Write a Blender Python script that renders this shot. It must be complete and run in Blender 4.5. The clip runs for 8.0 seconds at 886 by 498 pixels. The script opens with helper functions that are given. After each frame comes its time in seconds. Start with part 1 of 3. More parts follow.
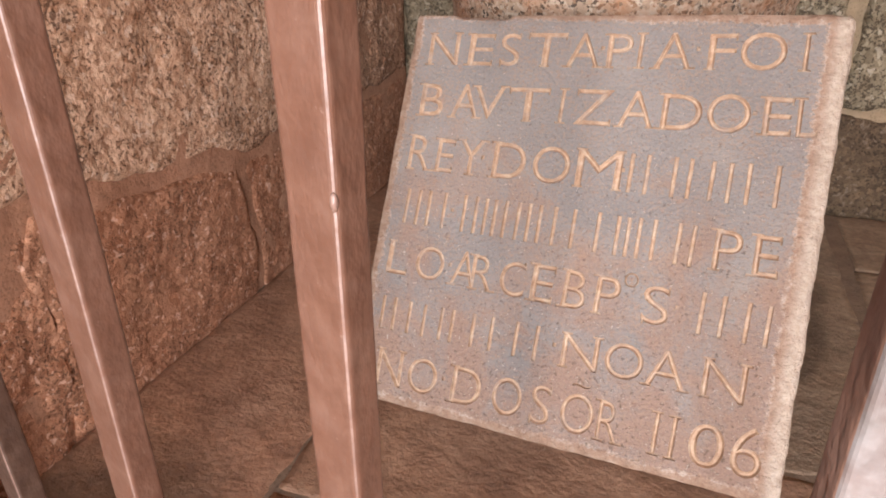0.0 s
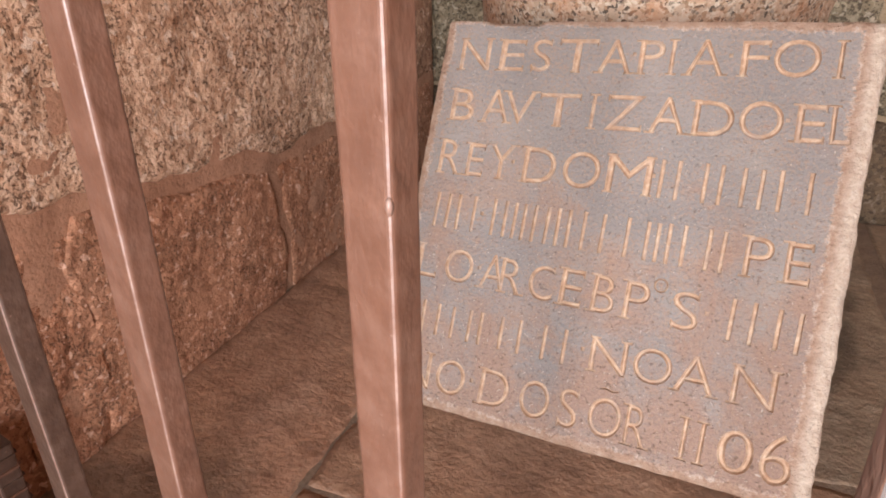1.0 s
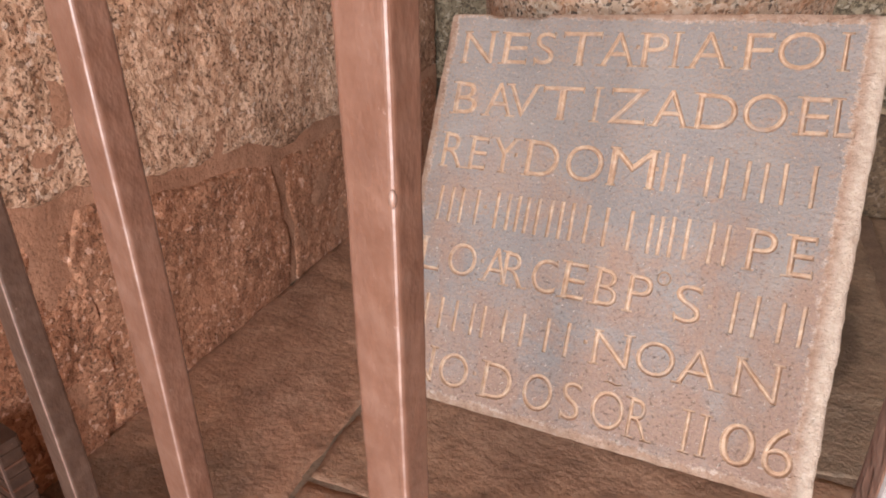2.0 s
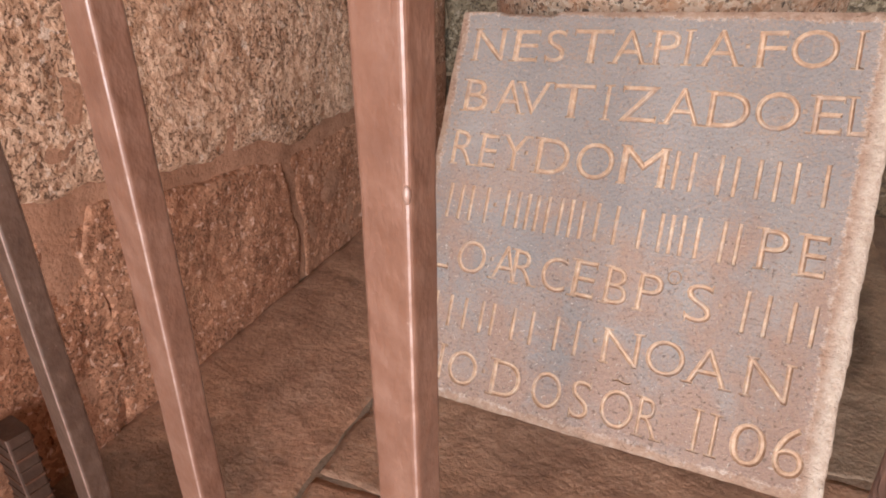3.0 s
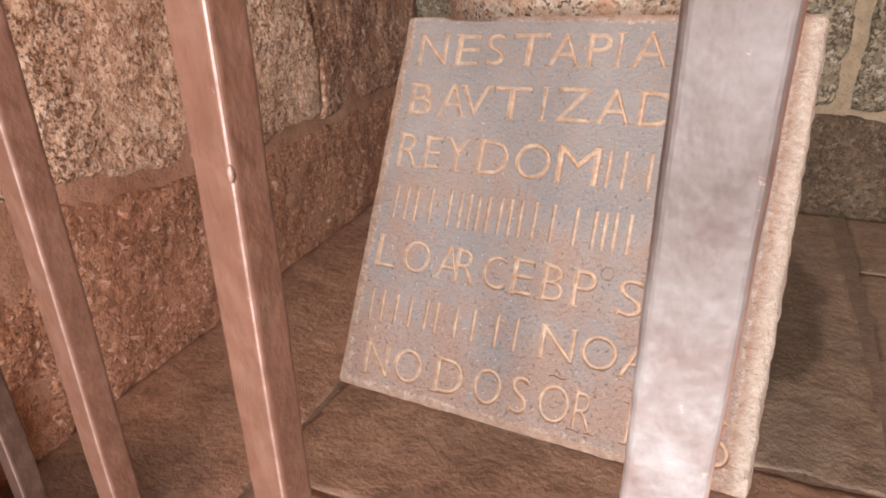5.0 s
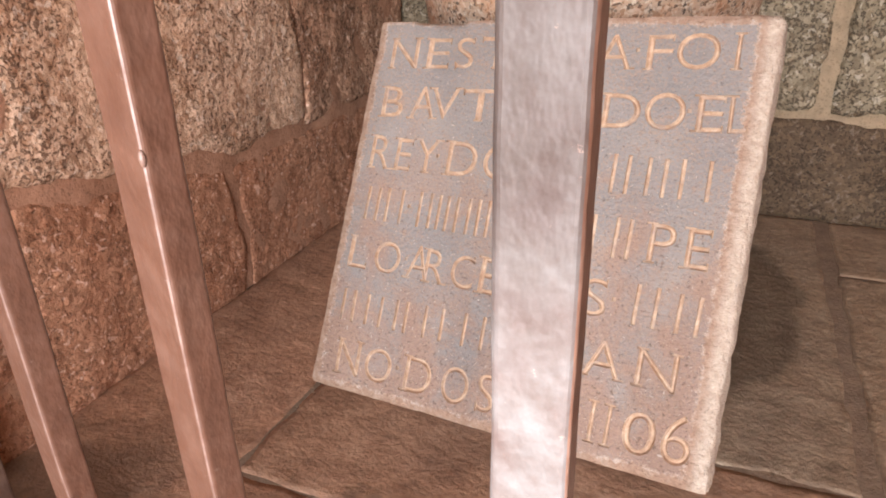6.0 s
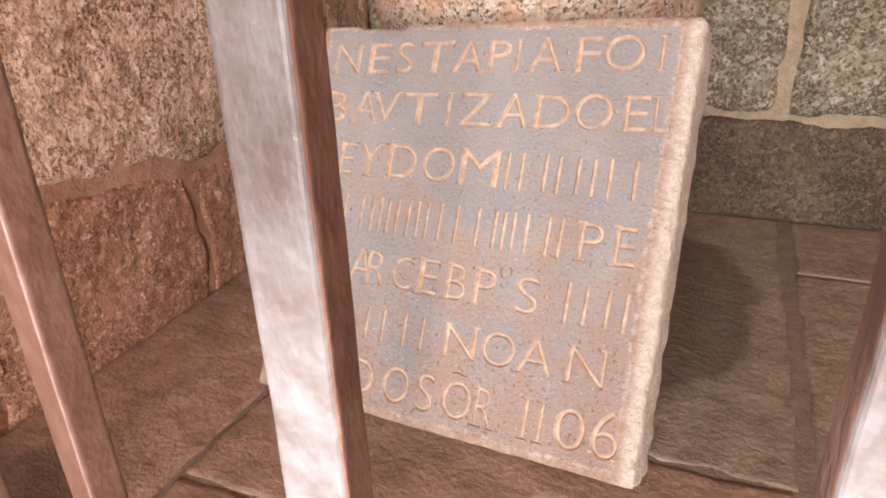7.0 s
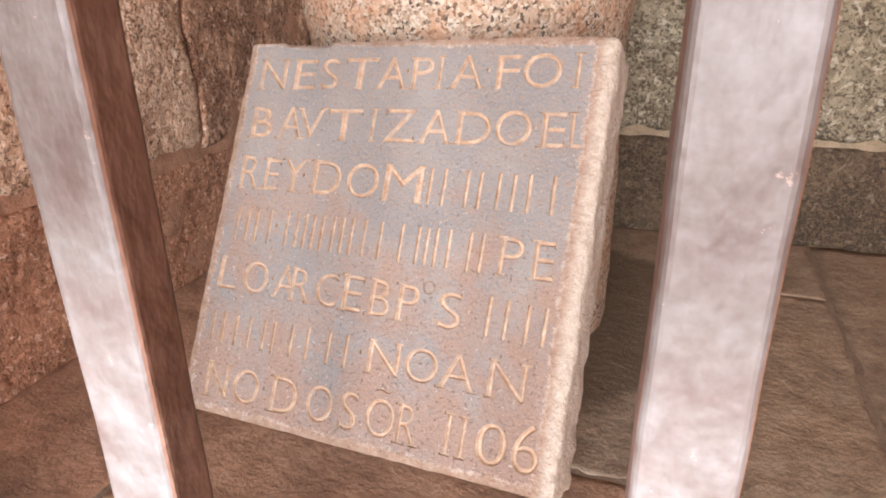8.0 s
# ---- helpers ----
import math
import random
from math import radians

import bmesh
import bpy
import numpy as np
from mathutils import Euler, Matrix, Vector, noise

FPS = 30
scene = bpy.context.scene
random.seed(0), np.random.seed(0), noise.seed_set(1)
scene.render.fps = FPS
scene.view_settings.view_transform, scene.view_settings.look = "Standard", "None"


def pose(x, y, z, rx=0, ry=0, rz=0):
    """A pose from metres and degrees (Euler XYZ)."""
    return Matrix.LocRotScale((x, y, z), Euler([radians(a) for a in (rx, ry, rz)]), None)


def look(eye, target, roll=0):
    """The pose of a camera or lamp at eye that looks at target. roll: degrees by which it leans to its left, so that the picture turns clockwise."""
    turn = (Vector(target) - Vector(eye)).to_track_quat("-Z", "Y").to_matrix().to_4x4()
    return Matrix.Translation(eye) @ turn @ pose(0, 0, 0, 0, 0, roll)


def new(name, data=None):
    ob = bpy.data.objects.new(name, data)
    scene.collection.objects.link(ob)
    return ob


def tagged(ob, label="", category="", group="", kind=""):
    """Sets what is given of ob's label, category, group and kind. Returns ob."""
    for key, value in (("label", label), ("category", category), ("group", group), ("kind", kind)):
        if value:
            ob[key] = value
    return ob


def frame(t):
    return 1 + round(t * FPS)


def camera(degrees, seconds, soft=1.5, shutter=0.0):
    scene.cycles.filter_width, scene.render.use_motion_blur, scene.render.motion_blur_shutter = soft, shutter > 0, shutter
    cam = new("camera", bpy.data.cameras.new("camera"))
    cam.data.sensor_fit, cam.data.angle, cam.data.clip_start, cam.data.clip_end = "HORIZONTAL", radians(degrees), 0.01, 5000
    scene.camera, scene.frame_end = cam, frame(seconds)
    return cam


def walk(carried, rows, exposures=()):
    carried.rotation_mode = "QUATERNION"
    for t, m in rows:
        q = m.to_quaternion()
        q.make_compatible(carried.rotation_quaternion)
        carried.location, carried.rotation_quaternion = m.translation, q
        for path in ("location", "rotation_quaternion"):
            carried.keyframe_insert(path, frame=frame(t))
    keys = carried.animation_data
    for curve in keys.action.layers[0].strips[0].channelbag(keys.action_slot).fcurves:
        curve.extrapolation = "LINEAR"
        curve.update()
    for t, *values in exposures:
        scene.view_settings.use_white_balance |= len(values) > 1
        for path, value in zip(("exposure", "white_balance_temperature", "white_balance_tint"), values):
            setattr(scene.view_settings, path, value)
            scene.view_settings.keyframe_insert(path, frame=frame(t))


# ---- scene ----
# The camera and its walk: seconds, eye in metres, turn in degrees
EXPOSURE = 3.02
cam = camera(66.32, 8.0, soft=1.8)
ROWS = [
    (0.0, 0.0000, 0.0000, 0.6732, 63.5170, 0.3439, 19.8189),
    (0.5, -0.0055, -0.0170, 0.6842, 64.2226, 0.2103, 21.6711),
    (1.0, -0.0080, -0.0127, 0.6783, 63.7491, 0.4703, 21.6910),
    (1.5, -0.0068, -0.0132, 0.6783, 63.4044, 0.5903, 21.6593),
    (3.0, -0.0098, -0.0153, 0.6774, 63.0908, 0.6117, 22.6361),
    (3.5, 0.0024, -0.0125, 0.6782, 63.1324, 0.8681, 22.5297),
    (4.0, 0.0287, -0.0073, 0.6776, 63.2076, 1.0206, 22.3509),
    (5.5, 0.0892, -0.0062, 0.6652, 64.5520, 1.1035, 22.5219),
    (6.0, 0.1155, -0.0034, 0.6625, 64.8392, 1.1694, 22.6021),
    (6.5, 0.1513, 0.0018, 0.6613, 65.0562, 1.5318, 22.3636),
    (7.0, 0.1926, 0.0140, 0.6590, 65.3662, 1.7223, 22.1652),
    (7.5, 0.2180, 0.0218, 0.6599, 66.0837, 0.9405, 20.9447),
    (8.0, 0.2344, 0.0290, 0.6520, 67.0021, 0.7083, 18.7762),
]
walk(cam, [(t, pose(x, y, z, rx, ry, rz)) for t, x, y, z, rx, ry, rz in ROWS], [(t, EXPOSURE + more, kelvin, tint) for t, more, kelvin, tint in (
    (0.0, -0.06, 6500, 10), (4.0, -0.05, 6500, 10), (5.5, 0.04, 6480, 10), (6.5, 0.14, 6400, 9.4), (7.0, 0.2, 6350, 9), (7.5, 0.22, 6280, 8.4), (8.0, 0.22, 6230, 8))])

# ---- world, sun and daylight through the doorway ----
LEFT, BACK, RIGHT, FRONT, CEIL = -0.745, 1.756, 2.6, -2.2, 4.2
DOOR_X0, DOOR_X1, DOOR_TOP = -0.25, 1.25, 1.98
# unseen slit above the door, added to throw a sun band on the bars
SLIT_X0, SLIT_X1, SLIT_Z0, SLIT_Z1 = -0.25, 0.45, 3.22, 3.548
SUN_UP, SUN_TURN = 50.0, 185.7
world = bpy.data.worlds.new("sky")
scene.world = world
world.use_nodes = True
sky = world.node_tree.nodes.new("ShaderNodeTexSky")
sky.sky_type, sky.sun_disc = "NISHITA", False
sky.sun_elevation, sky.sun_rotation = radians(SUN_UP), radians(SUN_TURN)
world.node_tree.nodes["Background"].inputs["Strength"].default_value = 0.08
world.node_tree.links.new(sky.outputs["Color"], world.node_tree.nodes["Background"].inputs["Color"])

sun = new("sun", bpy.data.lights.new("sun", "SUN"))
sun.data.energy, sun.data.angle, sun.data.color = 5.0, radians(0.8), (0.86, 0.95, 1.0)
sun_from = Vector((math.sin(radians(SUN_TURN)) * math.cos(radians(SUN_UP)), math.cos(radians(SUN_TURN)) * math.cos(radians(SUN_UP)), math.sin(radians(SUN_UP))))
sun.matrix_world = look(sun_from * 20, (0, 0, 0))

door_light = new("door_light", bpy.data.lights.new("door_light", "AREA"))
door_light.data.shape, door_light.data.size, door_light.data.size_y = "RECTANGLE", DOOR_X1 - DOOR_X0, DOOR_TOP
door_light.data.energy, door_light.data.color = 27.0, (1.0, 0.94, 0.9)
door_light.matrix_world = look(((DOOR_X0 + DOOR_X1) / 2, FRONT - 0.1, DOOR_TOP / 2), ((DOOR_X0 + DOOR_X1) / 2, 2, DOOR_TOP / 2 - 0.1))


# ---- materials ----
class Nodes:
    """A node material written line by line."""

    def __init__(self, name, rough=0.8, spec=0.3, metal=0.0):
        self.m = bpy.data.materials.new(name)
        self.m.use_nodes = True
        self.t = self.m.node_tree
        self.b = self.t.nodes["Principled BSDF"]
        self.b.inputs["Roughness"].default_value = rough
        self.b.inputs["Specular IOR Level"].default_value = spec
        self.b.inputs["Metallic"].default_value = metal
        self.co = self.add("ShaderNodeTexCoord").outputs["Object"]

    def add(self, kind, **inputs):
        n = self.t.nodes.new(kind)
        for key, v in inputs.items():
            self.put(n.inputs[key.replace("_", " ")], v)
        return n

    def put(self, socket, v):
        if isinstance(v, bpy.types.NodeSocket):
            self.t.links.new(v, socket)
        else:
            socket.default_value = v

    def stretch(self, x, y, z, turn=(0, 0, 0)):
        n = self.add("ShaderNodeMapping", Vector=self.co)
        n.inputs["Scale"].default_value = (x, y, z)
        n.inputs["Rotation"].default_value = [radians(a) for a in turn]
        return n.outputs["Vector"]

    def noise(self, scale, detail=3.0, rough=0.55, at=None, warp=0.0):
        n = self.add("ShaderNodeTexNoise", Vector=at or self.co, Scale=scale, Detail=detail, Roughness=rough, Distortion=warp)
        return n.outputs["Fac"]

    def wobble(self, scale, amount):
        n = self.add("ShaderNodeTexNoise", Vector=self.co, Scale=scale, Detail=2.0)
        a = self.add("ShaderNodeVectorMath")
        a.operation = "SUBTRACT"
        self.put(a.inputs[0], n.outputs["Color"])
        a.inputs[1].default_value = (0.5, 0.5, 0.5)
        c = self.add("ShaderNodeVectorMath")
        c.operation = "MULTIPLY_ADD"
        self.put(c.inputs[0], a.outputs[0])
        c.inputs[1].default_value = (amount, amount, amount)
        self.put(c.inputs[2], self.co)
        return c.outputs[0]

    def cells(self, scale, at=None, edge=False):
        n = self.add("ShaderNodeTexVoronoi", Vector=at or self.co, Scale=scale)
        if edge:
            n.feature = "DISTANCE_TO_EDGE"
            return n.outputs["Distance"]
        sep = self.add("ShaderNodeSeparateColor", Color=n.outputs["Color"])
        return sep.outputs["Red"]

    def ramp(self, fac, *stops, hard=False):
        n = self.add("ShaderNodeValToRGB", Fac=fac)
        r = n.color_ramp
        if hard:
            r.interpolation = "CONSTANT"
        for i, (p, c) in enumerate(stops):
            e = r.elements[i] if i < 2 else r.elements.new(p)
            e.position = p
        for e, (p, c) in zip(sorted(r.elements, key=lambda e: e.position), stops):
            e.color = (*c, 1) if isinstance(c, tuple) else (c, c, c, 1)
        return n.outputs["Color"]

    def mix(self, fac, a, b, how="MIX"):
        n = self.add("ShaderNodeMix")
        n.data_type, n.blend_type = "RGBA", how
        for i, v in ((0, fac), (6, a), (7, b)):
            self.put(n.inputs[i], (*v, 1) if isinstance(v, tuple) else v)
        return n.outputs[2]

    def math(self, how, a, b=0.0, c=0.0):
        n = self.add("ShaderNodeMath")
        n.operation = how
        for i, v in enumerate((a, b, c)):
            self.put(n.inputs[i], v)
        return n.outputs[0]

    def done(self, color, height=None, depth=0.002, rough=None):
        self.put(self.b.inputs["Base Color"], (*color, 1) if isinstance(color, tuple) else color)
        if rough is not None:
            self.put(self.b.inputs["Roughness"], rough)
        if height is not None:
            n = self.add("ShaderNodeBump", Height=height, Strength=1.0, Distance=depth)
            self.put(self.b.inputs["Normal"], n.outputs["Normal"])
        return self.m


def granite(name, pale, warm, rust, dark, stain=0.5, specks=0.55, depth=0.003, grain=0.62):
    """Weathered coarse granite: pale grains, dark mica specks, quartz flecks, rusty patches."""
    n = Nodes(name, 0.78, 0.3)
    at = n.wobble(70.0, 0.014)
    tone = n.cells(125.0 * grain, at)
    col = n.ramp(tone, (0.0, tuple(0.75 * v for v in warm)), (0.45, tuple((a + b) / 2 for a, b in zip(warm, pale))), (0.8, pale), (1.0, tuple(min(1.35, 0.82 / max(pale)) * v for v in pale)))
    patch = n.ramp(n.noise(4.2, 5.0, 0.62), (0.36, 0.0), (0.66, 1.0))
    col = n.mix(n.math("MULTIPLY", patch, stain), col, n.mix(0.65, col, rust))
    crowd = n.math("MULTIPLY_ADD", n.noise(9.0, 4.0, 0.6), 0.36, -0.18)
    mica = n.ramp(n.math("ADD", n.noise(215.0 * grain, 3.0, 0.6, at), crowd), (specks, 0.0), (specks + 0.03, 1.0))
    brown = n.ramp(n.math("ADD", n.noise(95.0 * grain, 4.0, 0.6, n.wobble(40.0, 0.02)), crowd), (specks - 0.02, 0.0), (specks + 0.06, 1.0))
    col = n.mix(n.math("MULTIPLY", brown, 0.55), col, rust)
    col = n.mix(n.math("MULTIPLY", mica, 0.78), col, dark)
    flecks = n.ramp(n.noise(85.0 * grain, 2.0, 0.5, n.wobble(30.0, 0.03)), (0.63, 0.0), (0.665, 1.0))
    col = n.mix(n.math("MULTIPLY", flecks, 0.75), col, tuple(min(1.55, 0.8 / max(pale)) * (0.75 * v + 0.25 * max(pale)) for v in pale))
    grime = n.ramp(n.noise(16.0, 6.0, 0.7), (0.36, 0.8), (0.6, 1.0))
    col = n.mix(0.7, col, grime, "MULTIPLY")
    h = n.math("ADD", n.math("MULTIPLY", n.noise(170.0 * grain, 4.0, 0.6), 0.7), n.math("MULTIPLY", mica, -0.6))
    return n.done(col, n.math("ADD", h, n.math("MULTIPLY", n.noise(36.0, 5.0), 1.6)), depth)


GRANITE = granite("pale_granite", (0.8, 0.58, 0.44), (0.62, 0.39, 0.27), (0.4, 0.2, 0.11), (0.125, 0.063, 0.04), 0.6, 0.56, 0.006, 0.8)
# brown stone for the far end, with the corner's shade in its colour
BROWN_SHADED = granite("brown_shaded_granite", (0.5, 0.315, 0.22), (0.38, 0.215, 0.145), (0.33, 0.15, 0.085), (0.1, 0.05, 0.032), 0.7, 0.565, 0.006, 0.75)
RUSTY = granite("rusty_granite", (0.47, 0.255, 0.165), (0.36, 0.18, 0.112), (0.33, 0.13, 0.068), (0.12, 0.06, 0.036), 0.8, 0.6, 0.0045, 1.0)
GREY = granite("grey_granite", (0.275, 0.232, 0.168), (0.205, 0.165, 0.113), (0.155, 0.112, 0.068), (0.058, 0.044, 0.032), 0.4, 0.55, 0.007, 0.68)
DARKGREY = granite("dark_granite", (0.112, 0.077, 0.048), (0.087, 0.057, 0.036), (0.07, 0.044, 0.027), (0.036, 0.026, 0.018), 0.6, 0.57, 0.005, 0.8)


def column_stone():
    n = Nodes("lichened_granite", 0.8, 0.3)
    at = n.wobble(80.0, 0.012)
    grains = n.ramp(n.cells(200.0, at), (0.0, (0.07, 0.055, 0.045)), (0.1, (0.26, 0.17, 0.115)), (0.25, (0.36, 0.27, 0.205)), (0.7, (0.46, 0.385, 0.315)), hard=True)
    lichen = n.ramp(n.noise(16.0, 7.0, 0.75), (0.46, 0.0), (0.66, 1.0))
    col = n.mix(n.math("MULTIPLY", lichen, 0.7), grains, (0.4, 0.2, 0.11))
    soot = n.ramp(n.noise(130.0, 5.0, 0.7), (0.54, 0.0), (0.62, 1.0))
    col = n.mix(n.math("MULTIPLY", soot, 0.75), col, (0.07, 0.055, 0.045))
    return n.done(col, n.math("ADD", n.noise(120.0, 4.0), n.noise(25.0, 4.0)), 0.004)


def mortar_stuff(name, a, b):
    n = Nodes(name, 0.9, 0.2)
    col = n.mix(n.ramp(n.noise(28.0, 6.0, 0.65), (0.35, 0.0), (0.65, 1.0)), a, b)
    grit = n.ramp(n.cells(320.0), (0.0, 0.55), (0.12, 1.0), hard=True)
    return n.done(n.mix(0.5, col, grit, "MULTIPLY"), n.math("ADD", n.math("MULTIPLY", n.noise(170.0, 4.0), 0.6), n.noise(30.0, 4.0)), 0.003)


MORTAR = mortar_stuff("pink_mortar", (0.31, 0.166, 0.11), (0.42, 0.235, 0.158))
PALE_MORTAR = mortar_stuff("sandy_mortar", (0.21, 0.16, 0.11), (0.29, 0.22, 0.15))
FLOOR_MORTAR = mortar_stuff("floor_mortar", (0.165, 0.118, 0.088), (0.22, 0.158, 0.118))
LIME = mortar_stuff("lime_plaster", (0.5, 0.42, 0.34), (0.58, 0.49, 0.4))
COLUMN = column_stone()
COL_X, COL_Y, COL_R = -0.139, 1.261, 0.277


def flagstone(name, tint):
    n = Nodes(name, 0.62, 0.4)
    ripple = n.noise(17.0, 7.0, 0.66, n.stretch(1.0, 1.35, 1.0, (0, 0, 24)), 0.3)
    col = n.ramp(ripple, (0.32, (0.25, 0.15, 0.105)), (0.5, (0.365, 0.228, 0.162)), (0.68, (0.47, 0.315, 0.232)))
    fine = n.ramp(n.noise(75.0, 5.0, 0.7, n.stretch(1.0, 1.4, 1.0, (0, 0, 30))), (0.36, 0.7), (0.62, 1.1))
    col = n.mix(0.8, col, fine, "MULTIPLY")
    tone = n.ramp(n.noise(3.2, 4.0), (0.3, (0.72, 0.72, 0.74)), (0.7, (1.12, 1.06, 1.0)))
    col = n.mix(0.8, col, tone, "MULTIPLY")
    rnd = n.add("ShaderNodeObjectInfo").outputs["Random"]
    col = n.mix(0.5, col, n.ramp(rnd, (0.0, (0.82, 0.84, 0.85)), (1.0, (1.1, 1.04, 1.0))), "MULTIPLY")
    col = n.mix(1.0, col, tint, "MULTIPLY")
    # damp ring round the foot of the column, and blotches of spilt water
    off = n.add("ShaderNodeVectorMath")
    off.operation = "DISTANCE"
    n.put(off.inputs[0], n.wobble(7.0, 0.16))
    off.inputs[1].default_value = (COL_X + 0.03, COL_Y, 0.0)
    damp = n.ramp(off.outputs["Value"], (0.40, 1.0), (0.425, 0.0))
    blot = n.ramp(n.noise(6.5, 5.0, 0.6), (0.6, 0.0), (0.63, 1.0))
    # a darker patch on the floor in the left corner
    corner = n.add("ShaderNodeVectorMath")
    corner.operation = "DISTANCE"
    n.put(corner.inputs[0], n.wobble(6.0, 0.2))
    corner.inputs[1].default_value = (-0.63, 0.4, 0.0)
    corner_patch = n.ramp(corner.outputs["Value"], (0.1, 1.0), (0.2, 0.0))
    damp_and_dark = n.math("MAXIMUM", n.math("MAXIMUM", damp, corner_patch), n.math("MULTIPLY", blot, 0.5))
    col = n.mix(n.math("MULTIPLY", damp_and_dark, 0.6), col, (0.055, 0.036, 0.024))
    grit = n.ramp(n.noise(230.0, 2.0, 0.5), (0.0, 0.0), (0.7, 0.0), (0.73, 1.0))
    col = n.mix(n.math("MULTIPLY", grit, 0.4), col, (0.4, 0.34, 0.27))
    streak = n.noise(58.0, 5.0, 0.62, n.stretch(1.0, 1.25, 1.0, (0, 0, 28)), 0.15)
    h = n.math("ADD", ripple, n.math("MULTIPLY", n.noise(190.0, 5.0, 0.7), 0.55))
    h = n.math("ADD", h, n.math("MULTIPLY", streak, 1.1))
    return n.done(col, h, 0.0042)


FLAG = flagstone("brown_flagstone", (1.11, 1.02, 0.97))
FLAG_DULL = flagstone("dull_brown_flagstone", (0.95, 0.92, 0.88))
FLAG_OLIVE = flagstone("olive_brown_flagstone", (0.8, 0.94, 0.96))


def iron_paint(name, shades, metal_low, metal_high, rough_low=0.54, rough_high=0.68):
    """Old brown paint over iron: blotches, small chips, hammered dents, and a share of bare metal showing through."""
    n = Nodes(name, 0.55, 0.25)
    blot = n.math("ADD", n.math("MULTIPLY", n.noise(55.0, 5.0, 0.65), 0.6), n.math("MULTIPLY", n.noise(17.0, 4.0, 0.6), 0.4))
    col = n.ramp(blot, (0.36, shades[0]), (0.5, shades[1]), (0.64, shades[2]))
    chips = n.ramp(n.noise(130.0, 5.0, 0.7), (0.66, 0.0), (0.7, 1.0))
    col = n.mix(n.math("MULTIPLY", chips, 0.6), col, (0.22, 0.145, 0.12))
    dents = n.noise(42.0, 4.0, 0.55, n.stretch(1, 1, 0.6))
    mat = n.done(col, n.math("ADD", dents, n.math("MULTIPLY", n.noise(120.0, 3.0, 0.5), 0.12)), 0.0028)
    rough = n.ramp(n.noise(34.0, 5.0, 0.65), (0.3, rough_low), (0.72, rough_high))
    metal = n.add("ShaderNodeBsdfAnisotropic", Color=(0.5, 0.5, 0.54, 1), Roughness=rough)
    n.put(metal.inputs["Normal"], n.b.inputs["Normal"].links[0].from_socket)
    flakes = n.ramp(n.noise(62.0, 5.0, 0.7), (0.3, metal_low), (0.7, metal_high))
    both = n.add("ShaderNodeMixShader", Fac=flakes)
    n.put(both.inputs[1], n.b.outputs[0])
    n.put(both.inputs[2], metal.outputs[0])
    n.put(n.t.nodes["Material Output"].inputs["Surface"], both.outputs[0])
    return mat


BROWNS = ((0.104, 0.047, 0.03), (0.125, 0.06, 0.04), (0.15, 0.079, 0.056))
IRON = iron_paint("brown_iron_paint", BROWNS, 0.005, 0.05)
# paler paint that draws the highlight along the bars' edges
IRON_EDGE = iron_paint("iron_edge_highlight", ((0.12, 0.056, 0.037), (0.18, 0.1, 0.076), (0.27, 0.18, 0.15)), 0.04, 0.2, 0.48, 0.58)
# darker copy for the left end, where shade is put into the colour
IRON_DARK = iron_paint("shaded_iron_paint", ((0.045, 0.022, 0.014), (0.062, 0.032, 0.021), (0.085, 0.05, 0.036)), 0.02, 0.07)
# greyer copy for the right bars' fronts: glare put into the paint colour
IRON_GLARE = iron_paint("glare_iron_face", ((0.046, 0.026, 0.021), (0.064, 0.047, 0.042), (0.082, 0.07, 0.067)), 0.02, 0.1)
SLAB_W, SLAB_H, SLAB_T = 0.542, 0.547, 0.091


